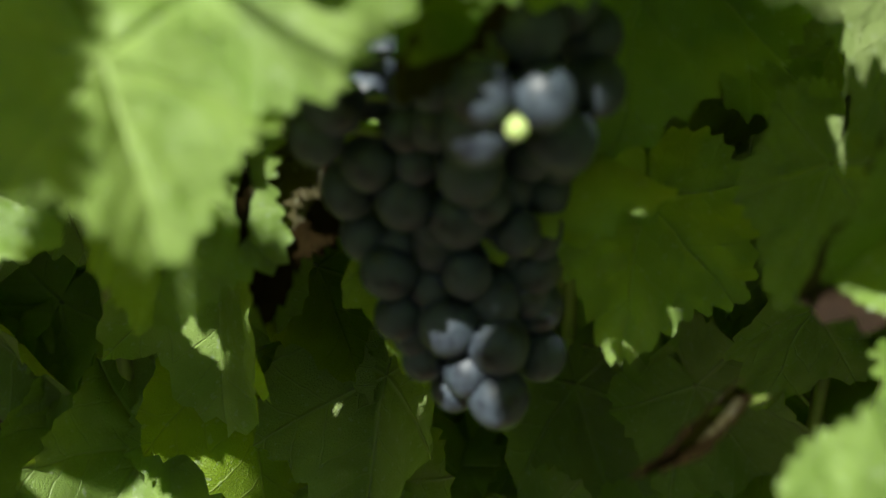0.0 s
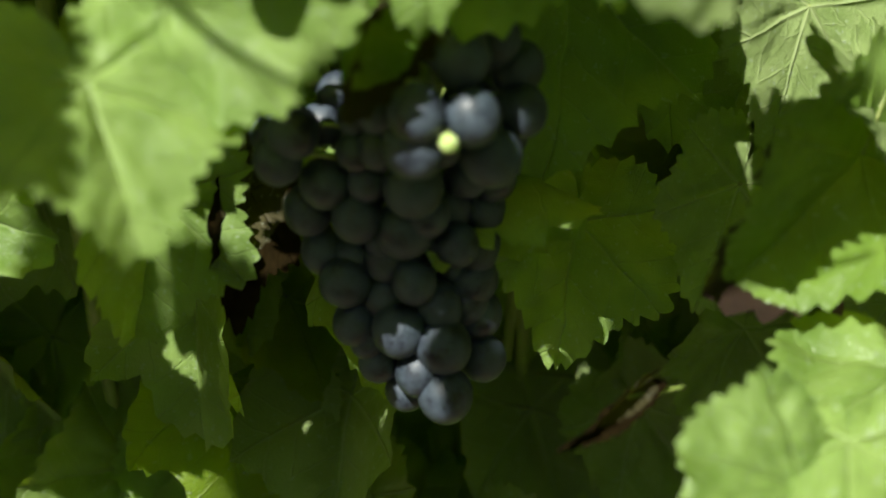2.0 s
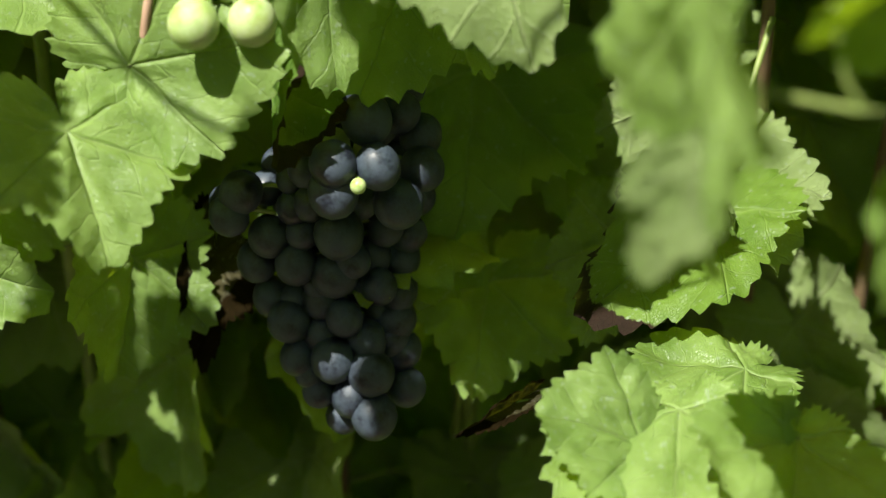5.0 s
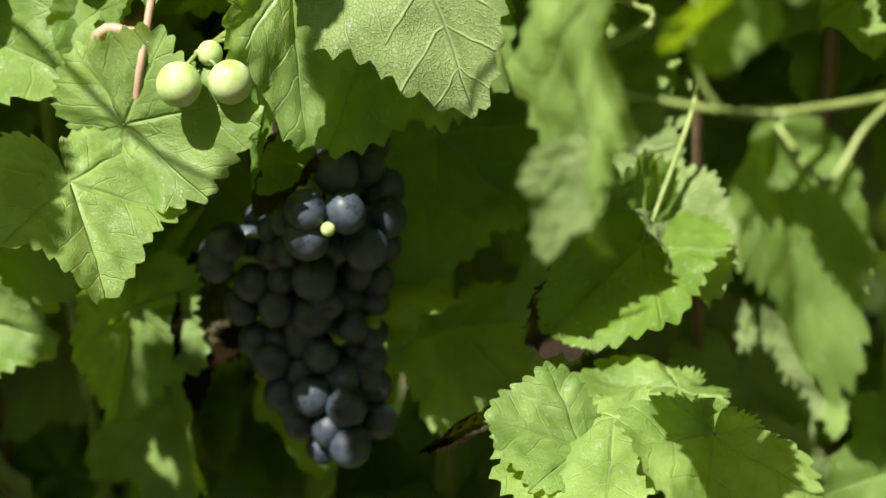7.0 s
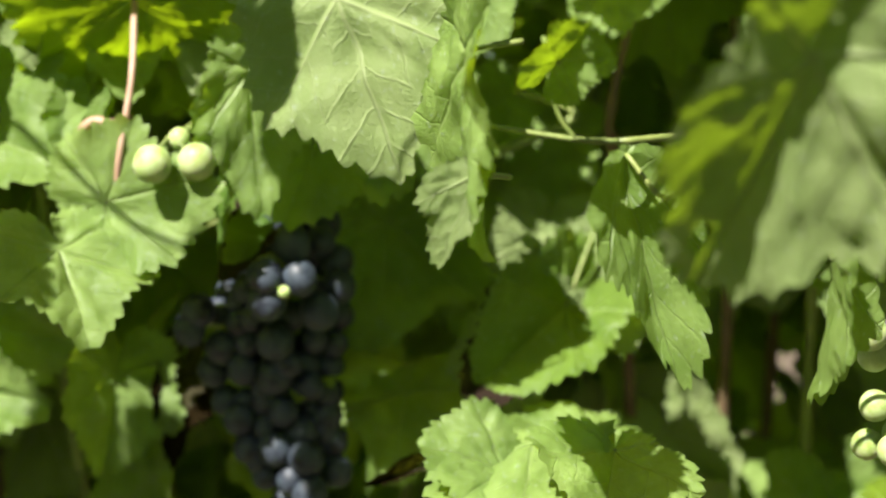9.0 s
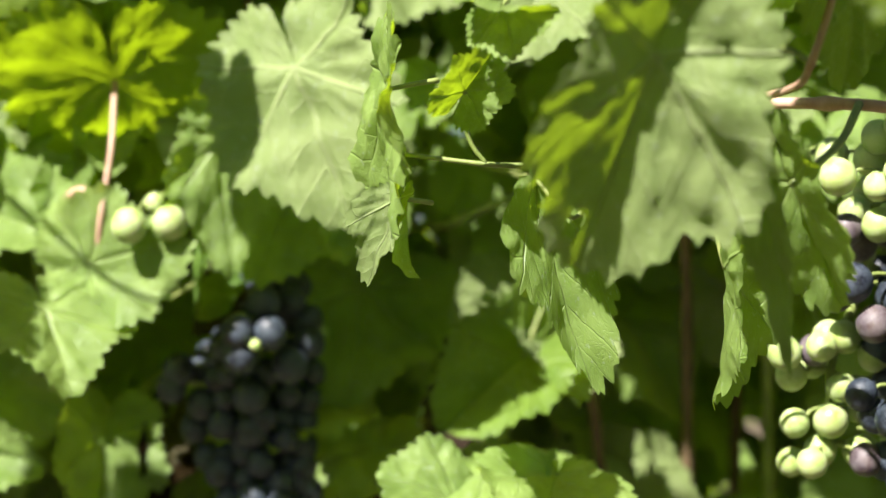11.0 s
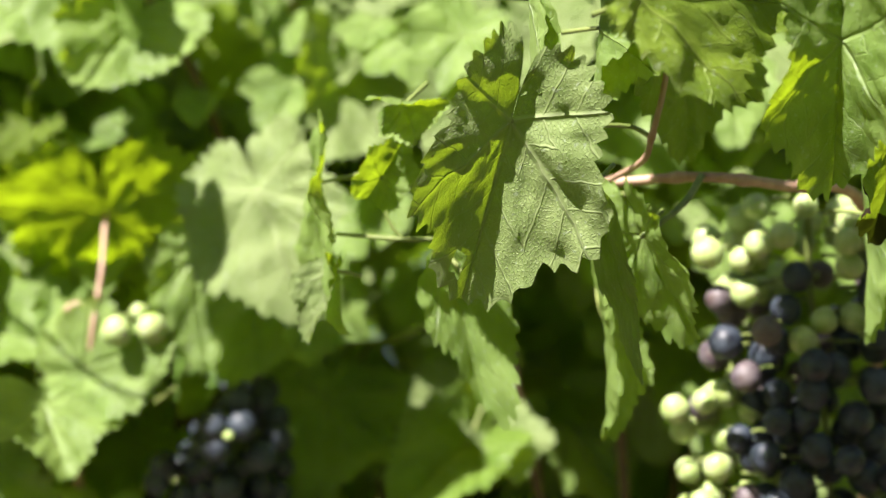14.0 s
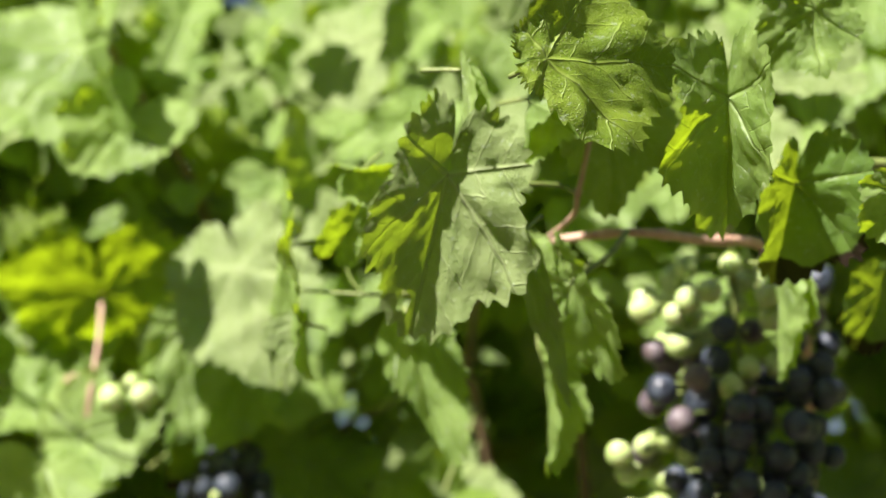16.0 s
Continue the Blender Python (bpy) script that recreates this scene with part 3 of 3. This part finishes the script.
part("side_cane", tube([(-0.24, -0.20, 1.40), (-0.20, -0.36, 1.46), (-0.10, -0.37, 1.46), (-0.02, -0.33, 1.42)], 0.0016, 0.0012, 8, 6), CANE_GREEN, left_shoot)
leaf(left_shoot, (-0.169, -0.348, 1.427), (-0.180, -0.367, 1.407), (-0.143, -0.363, 1.427), "up", fold=0.06, wid=0.75, seed=81)
leaf(left_shoot, (-0.099, -0.281, 1.437), (-0.116, -0.310, 1.407), (-0.073, -0.296, 1.437), "up", fold=0.06, wid=0.62, seed=82)
leaf(front_shoot, (0.211, -0.465, 1.431), (0.190, -0.500, 1.394), (0.236, -0.480, 1.431), "up", fold=0.06, wid=0.8, seed=84)
# leaves at the head of the shoot over the ripening bunch
leaf(rside_shoot, (0.465, -0.03, 1.355), (0.460, -0.07, 1.295), (0.51, -0.03, 1.34), "up", fold=0.1, seed=75)
leaf(rside_shoot, (0.440, -0.04, 1.335), (0.435, -0.075, 1.275), (0.48, -0.04, 1.32), "up", fold=0.1, seed=76)
leaf(rside_shoot, (0.490, -0.03, 1.395), (0.475, -0.065, 1.335), (0.53, -0.03, 1.38), "up", fold=0.1, seed=77)
part("cane", tube([(0.52, -0.05, 1.0), (0.50, 0.02, 1.2), (0.44, 0.0, 1.40), (0.42, -0.02, 1.47)], 0.003, 0.0015, 8, 8, 5), CANE_GREEN, rside_shoot)

# ---- the dark bunch ----
SHOULDER_BERRIES = [
    (0.008, -0.041, 1.078, 0.0092),
    (0.025, -0.038, 1.077, 0.0088),
    (0.020, -0.030, 1.094, 0.0099),
    (0.007, -0.022, 1.082, 0.0067),
    (0.042, -0.009, 1.071, 0.0091),
    (0.041, -0.001, 1.083, 0.0087),
    (0.033, -0.021, 1.059, 0.0101),
    (0.008, -0.036, 1.066, 0.0099),
    (0.018, -0.047, 1.071, 0.0031),
    (0.032, -0.007, 1.093, 0.0085),
    (-0.002, 0.011, 1.081, 0.0085),
    (0.015, -0.012, 1.105, 0.0097),
    (0.034, 0.008, 1.102, 0.0087),
    (0.007, 0.016, 1.093, 0.0089),
]
LEFT_BERRIES = [
    (-0.031, -0.004, 1.058, 0.0088),
    (-0.036, -0.003, 1.048, 0.0082),
    (-0.022, 0.012, 1.057, 0.0076),
    (-0.040, 0.020, 1.049, 0.0070),
    (-0.010, -0.002, 1.052, 0.0071),
    (-0.002, -0.006, 1.055, 0.0078),
    (-0.011, -0.002, 1.064, 0.0063),
    (-0.004, -0.015, 1.071, 0.0075),
]
BODY_BERRIES = [
    (-0.020, 0.005, 1.038, 0.0091),
    (-0.006, 0.001, 1.041, 0.0072),
    (0.009, -0.007, 1.043, 0.0103),
    (-0.026, 0.014, 1.025, 0.0086),
    (-0.009, 0.004, 1.027, 0.0088),
    (0.007, 0.004, 1.023, 0.0100),
    (0.019, 0.013, 1.015, 0.0076),
    (-0.020, 0.020, 1.008, 0.0085),
    (0.002, 0.011, 1.010, 0.0087),
    (0.033, 0.023, 1.026, 0.0096),
    (0.033, 0.024, 1.012, 0.0089),
    (0.022, 0.017, 1.028, 0.0087),
]
TAIL_BERRIES = [
    (-0.012, 0.012, 1.000, 0.0095),
    (0.002, 0.013, 0.995, 0.0081),
    (0.015, 0.019, 0.999, 0.0070),
    (0.020, 0.011, 0.993, 0.0088),
    (0.032, 0.019, 1.000, 0.0097),
    (-0.008, 0.013, 0.984, 0.0081),
    (0.007, 0.006, 0.985, 0.0094),
    (0.023, 0.005, 0.980, 0.0100),
    (0.036, 0.020, 0.986, 0.0083),
    (0.038, 0.018, 0.970, 0.0087),
    (0.001, 0.014, 0.969, 0.0075),
    (0.015, 0.008, 0.968, 0.0084),
    (0.025, 0.005, 0.961, 0.0098),
    (0.011, 0.017, 0.956, 0.0072),
    (0.029, 0.034, 0.967, 0.0094),
    (0.016, 0.037, 0.973, 0.0090),
    (0.029, 0.044, 0.989, 0.0094),
]
DARK_MESHES = [skinned(DARK_BERRY, 1.04), skinned(DARK_BERRY, 1.10)]
GREEN_MESH, MAUVE_MESH = skinned(GREEN_BERRY, 1.03), skinned(MAUVE_BERRY, 1.04)


def stalked_bunch(name, spine, label, group=""):
    """A bunch with its main stalk; berries are added to it."""
    bunch = thing(name, spine[0], label, "grapes", group)
    part("stalk", tube(spine, 0.0024, 0.0012, 8, 6, 3, 1.3), CANE_GREEN, bunch)
    return bunch, [Vector(p) for p in spine]


def hang_berry(bunch, spine, data, place, size, dice):
    ob = berry(bunch, data, place, size, dice)
    place = Vector(place)
    root = min(smooth_line(spine, 8), key=lambda p: (p - place - Vector((0, 0, 0.006))).length)
    towards = (root - place).normalized()
    root = place + towards * min((root - place).length, size + 0.011)
    part("pedicel", tube([place + towards * size * 0.9, (place + root) / 2 + Vector((0, 0, 0.002)), root], 0.0008, 0.0010, 6, 3), CANE_GREEN, ob)
    return ob


dice = random.Random(3)
dark_bunch, spine = stalked_bunch("grape_bunch", [(0.022, 0.03, 1.17), (0.02, 0.01, 1.12), (0.015, 0.0, 1.07), (0.012, 0.012, 1.02), (0.014, 0.016, 0.975)], "large bunch of dark blue-black grapes with dusty bloom", "grape bunches")
for k, (x, y, z, r) in enumerate(SHOULDER_BERRIES + LEFT_BERRIES + BODY_BERRIES + TAIL_BERRIES):
    hang_berry(dark_bunch, spine, GREEN_MESH if r < 0.0045 or k == 3 else dice.choice(DARK_MESHES), (x, y, z), r, dice)
for z, wide in ((1.085, 0.022), (1.07, 0.03), (1.055, 0.03), (1.04, 0.026), (1.025, 0.024), (1.01, 0.022), (0.995, 0.02), (0.98, 0.015)):
    for k in range(4):
        a = math.pi * (0.1 + 0.8 * k / 3) + dice.uniform(-0.2, 0.2)
        hang_berry(dark_bunch, spine, dice.choice(DARK_MESHES), (0.012 + wide * math.cos(a), 0.012 + wide * 0.8 * math.sin(a), z + dice.uniform(-0.004, 0.004)), dice.uniform(0.0072, 0.0086), dice)

for z, wide in ((1.10, 0.010), (1.085, 0.014), (1.07, 0.016), (1.055, 0.016), (1.042, 0.015), (1.03, 0.015), (1.017, 0.014), (1.004, 0.012), (0.992, 0.010)):
    for k in range(3):
        a = 2.1 * k + z * 90
        hang_berry(dark_bunch, spine, dice.choice(DARK_MESHES), (0.014 + wide * math.cos(a), 0.016 + wide * math.sin(a), z), 0.0078, dice)

# ---- a few unripe berries resting over the sunlit leaves ----
young, spine = stalked_bunch("unripe_grape_cluster", [(-0.01, 0.0, 1.165), (-0.02, -0.04, 1.156), (-0.033, -0.074, 1.146)], "small cluster of pale green unripe grapes", "grape bunches")
for place, r in (((-0.039, -0.083, 1.134), 0.0090), ((-0.019, -0.079, 1.135), 0.0088), ((-0.028, -0.072, 1.146), 0.0052), ((-0.014, -0.068, 1.149), 0.0050)):
    hang_berry(young, spine, GREEN_MESH, place, r, dice)

# ---- the ripening bunch ----
def packed(count, tries, spot, dice, small, large):
    """Places for berries that press against one another without passing through."""
    placed = []
    for _ in range(tries):
        p, r = spot(), dice.uniform(small, large)
        if all((p - o).length > 0.86 * (r + s) for o, s in placed):
            placed.append((p, r))
    return placed[:count]


def cone_spot():
    u = dice.random()
    wide = 0.066 * (1 - 0.5 * u) if u > 0.15 else 0.05 + 0.107 * u
    a, q = dice.uniform(0, 6.283), math.sqrt(dice.uniform(0.2, 1.0))
    return Vector((0.347 + wide * q * math.cos(a), -0.186 + wide * 0.7 * q * math.sin(a), 1.158 - 0.185 * u))


def wing_spot():
    return Vector((dice.uniform(0.272, 0.322), dice.uniform(-0.178, -0.145), dice.uniform(1.01, 1.07)))


ripening, spine = stalked_bunch("grape_bunch", [(0.34, -0.24, 1.185), (0.345, -0.21, 1.16), (0.345, -0.19, 1.12), (0.348, -0.18, 1.06), (0.348, -0.17, 0.99)], "ripening bunch of green, mauve and blue-black grapes", "grape bunches")
for p, r in packed(140, 3500, cone_spot, dice, 0.0066, 0.0088):
    ripe = (1.158 - p.z) / 0.1 + (p.x - 0.347) * 3.5 + dice.uniform(-0.35, 0.35)
    data = GREEN_MESH if ripe < 0.38 else MAUVE_MESH if ripe < 0.50 else dice.choice(DARK_MESHES)
    hang_berry(ripening, spine, data, p, r * (0.95 if data is GREEN_MESH else 1.03), dice)
wing, spine = stalked_bunch("grape_bunch", [(0.315, -0.17, 1.10), (0.30, -0.165, 1.07), (0.295, -0.16, 1.05), (0.293, -0.155, 1.01)], "small side bunch of pale green and mauve grapes", "grape bunches")
for p, r in packed(26, 700, wing_spot, dice, 0.0066, 0.0080):
    hang_berry(wing, spine, GREEN_MESH if dice.random() < 0.75 else MAUVE_MESH, p, r, dice)

# ---- the canopy behind: shoots with leaves that share a few shapes ----
def leaf_set(kind, seeds, around=84, rings=6):
    made = []
    for s in seeds:
        data = bpy.data.meshes.new("leaf")
        bm = leaf_mesh(s, 0.08 + 0.12 * (s % 3), 0.1 + 0.15 * (s % 4), 1.0, 1.0, 0.5 * (s % 2), 0.06, around, rings, 17)
        bm.to_mesh(data)
        bm.free()
        data.materials.append(LEAF_MATERIALS[kind])
        made.append(data)
    return made


BACK_LEAVES = leaf_set("up", (101, 102, 103, 104, 105)) + leaf_set("gold", (111,)) + leaf_set("low", (121, 122))


# gaps in the canopy through which the sun reaches the leaves below
SUNLIT = [Vector(p) for p in ((0.18, 0.01, 1.05), (0.145, 0.06, 1.065), (0.19, 0.05, 1.085), (0.12, 0.035, 1.01), (0.135, -0.02, 1.04), (-0.055, -0.01, 1.185), (-0.02, 0.0, 1.19), (0.055, -0.11, 1.175), (0.062, -0.12, 1.15), (-0.06, -0.1, 1.08), (-0.03, -0.08, 1.11), (0.02, -0.04, 1.08), (0.13, -0.13, 0.99), (0.05, 0.01, 1.15), (0.075, -0.02, 1.15), (0.09, 0.02, 1.2))]


def in_a_gap(at, room=0.042):
    return any((at - p).dot(SUN_FROM) > 0.03 and (at - p).cross(SUN_FROM).length < room for p in SUNLIT)


def canopy_shoot(foot, head, count, dice, reach=0.085, size=(0.05, 0.075), bow=(0, 0, 0), bare=0.0, stalks=True):
    foot, head = Vector(foot), Vector(head)
    shoot = thing("vine_shoot", foot, "vine shoot dense with green lobed leaves in the row", "vine shoot", SHOOTS)
    mid = (foot + head) / 2 + Vector((dice.uniform(-0.04, 0.04), dice.uniform(-0.03, 0.03), 0)) + Vector(bow)
    line = smooth_line([foot, mid, head], 20)
    part("cane", tube([foot, mid, head], 0.0042, 0.002, 8, 10, 8), CANE_BROWN if dice.random() < 0.6 else CANE_GREEN, shoot)
    for k in range(count):
        at = line[min(len(line) - 1, int((bare + (1 - bare) * (k + 0.5) / count) * (len(line) - 1)))]
        a = dice.uniform(0, 6.28)
        out = Vector((math.cos(a), math.sin(a) - 0.35, dice.uniform(-0.2, 0.5)))
        hub = at + out.normalized() * dice.uniform(0.03, reach)
        long = dice.uniform(*size)
        droop = Vector((out.x * 0.5, dice.uniform(-0.9, 0.1), dice.uniform(-1.2, -0.35))).normalized()
        side = hub + Vector((1, dice.uniform(-0.5, 0.5), dice.uniform(-0.4, 0.4)))
        form = dice.choice(BACK_LEAVES)
        if hub.y < 0.07 and in_a_gap(hub + droop * long / 2):
            continue
        ob = part("leaf", form, None, shoot, "", leaf_pose(hub, hub + droop * long, side))
        if stalks:
            part("petiole", tube([hub, (hub + at) / 2 + Vector((0, 0, 0.006)), at], 0.0009, 0.0012, 5, 3), CANE_GREEN, ob)


dice = random.Random(7)
for k in range(19):
    u = k / 18
    x = -0.55 + 1.5 * u
    y = 0.20 - 0.12 * u + dice.uniform(-0.03, 0.05)
    canopy_shoot((x, y + 0.05, 0.45), (x + dice.uniform(-0.08, 0.08), y + dice.uniform(-0.03, 0.06), 1.5 + dice.uniform(-0.06, 0.12)), 58, dice)
for k in range(16):
    u = k / 15
    x = -0.8 + 2.1 * u
    canopy_shoot((x, 0.40 - 0.14 * u, 0.4), (x + dice.uniform(-0.1, 0.1), 0.40 - 0.14 * u, 1.8), 76, dice, 0.12, (0.065, 0.095), stalks=False)
# shoots whose upper leaves stand forward in the light
for k in range(13):
    x = -0.36 + 0.062 * k
    if -0.08 < x < 0.26:
        continue
    canopy_shoot((x, 0.22, 0.72), (x + dice.uniform(-0.03, 0.03), 0.04 + dice.uniform(-0.03, 0.03), 1.50), 26, dice, 0.06, (0.05, 0.075), (0, -0.02, 0.03), 0.58)
# leaves of the upper shoots, turned to the light
spread = [Vector(p) for p in ((0.13, -0.04, 1.35), (-0.04, -0.10, 1.25), (-0.06, -0.09, 1.33), (0.09, -0.01, 1.28))]
for k in range(1600):
    hub = Vector((dice.uniform(-0.22, 0.42), dice.uniform(-0.12, 0.08), dice.uniform(1.16, 1.46)))
    if hub.y < -0.04 and (hub.z < 1.24 or hub.x < 0.0):
        hub.y += 0.09
    long = dice.uniform(0.026, 0.054)
    tip = Vector((dice.uniform(-0.6, 0.3), dice.uniform(-0.9, -0.1), dice.uniform(-1.0, -0.4))).normalized() * long
    side = hub + Vector((1, dice.uniform(-0.4, 0.3), dice.uniform(-0.35, 0.35)))
    form, mid = dice.choice(BACK_LEAVES), hub + tip / 2
    # each leaf finds its own place in the light
    if (0.14 < hub.x < 0.26 and hub.z < 1.23) or in_a_gap(mid) or any((mid - p).cross(SUN_FROM).length < 0.012 + 0.36 * long for p in spread):
        continue
    spread.append(mid)
    ob = part("leaf", form, None, top_shoot if hub.x < 0.2 else right_shoot, "", leaf_pose(hub, hub + tip, side))
    part("petiole", tube([hub, hub + Vector((0, 0.02, 0.006)), hub + Vector((0.005, 0.045, -0.004))], 0.0009, 0.0012, 5, 3), CANE_GREEN, ob)
# unseen shoots at the near end of the row, added to shade the lower left
for k in range(2):
    x = -0.36 - 0.10 * k
    canopy_shoot((x, 0.25, 0.72), (x + dice.uniform(-0.03, 0.03), -0.10 + dice.uniform(-0.03, 0.03), 1.34), 20, dice, 0.06, (0.055, 0.08), (0, -0.09, 0.0), 0.4)
# low side shoots that hang under the cordon
for k in range(14):
    x = -0.5 + 0.1 * k
    canopy_shoot((x, 0.26 - 0.08 * k / 13, 0.72), (x + dice.uniform(-0.05, 0.05), 0.10 + dice.uniform(-0.05, 0.05), 0.42), 16, dice, 0.09, (0.055, 0.085))


# ---- neighbouring rows ----
def leaf_cloud(name, centre, half, count, dice, label):
    """Far foliage: many small bent leaves in one mesh."""
    spots, faces = [], []
    for _ in range(count):
        p = Vector((dice.uniform(-1, 1) * half[0], dice.gauss(0, 0.45) * half[1], dice.uniform(-1, 1) * half[2])) + Vector(centre)
        turn = Euler((dice.uniform(-1.0, 1.0), dice.uniform(-0.8, 0.8), dice.uniform(0, 6.28))).to_matrix()
        s, n = dice.uniform(0.05, 0.09), len(spots)
        for x, y, z in ((0, -0.2, 0), (0.7, -0.5, -0.15), (0.85, 0.25, -0.2), (0.45, 0.4, -0.05), (0, 1, -0.2), (-0.45, 0.4, -0.05), (-0.85, 0.25, -0.2), (-0.7, -0.5, -0.15), (0, 0.2, 0.05)):
            spots.append(p + turn @ Vector((x, y, z)) * s)
        faces += [(n + 8, n + a, n + (a + 1) % 8) for a in range(8)]
    data = bpy.data.meshes.new(name)
    data.from_pydata(spots, [], faces)
    data.uv_layers.new(name="flat")
    data.materials.append(LEAF_MATERIALS["up"])
    return tagged(new(name, data), label, "vine row", kind="stuff")


leaf_cloud("vine_row", (0, -2.3, 1.0), (4.0, 0.35, 0.85), 5200, dice, "leafy green vine row on the other side of the path")
leaf_cloud("vine_row", (0, 1.9, 1.0), (3.2, 0.35, 0.85), 4200, dice, "leafy green vine row behind the near one")
leaf_cloud("vine_row", (-2.1, 0.3, 1.0), (1.45, 0.22, 0.62), 1900, dice, "continuing green vine row beside the grapes")
leaf_cloud("vine_row", (2.5, 0.2, 1.0), (1.45, 0.22, 0.62), 1900, dice, "continuing green vine row beyond the grapes")
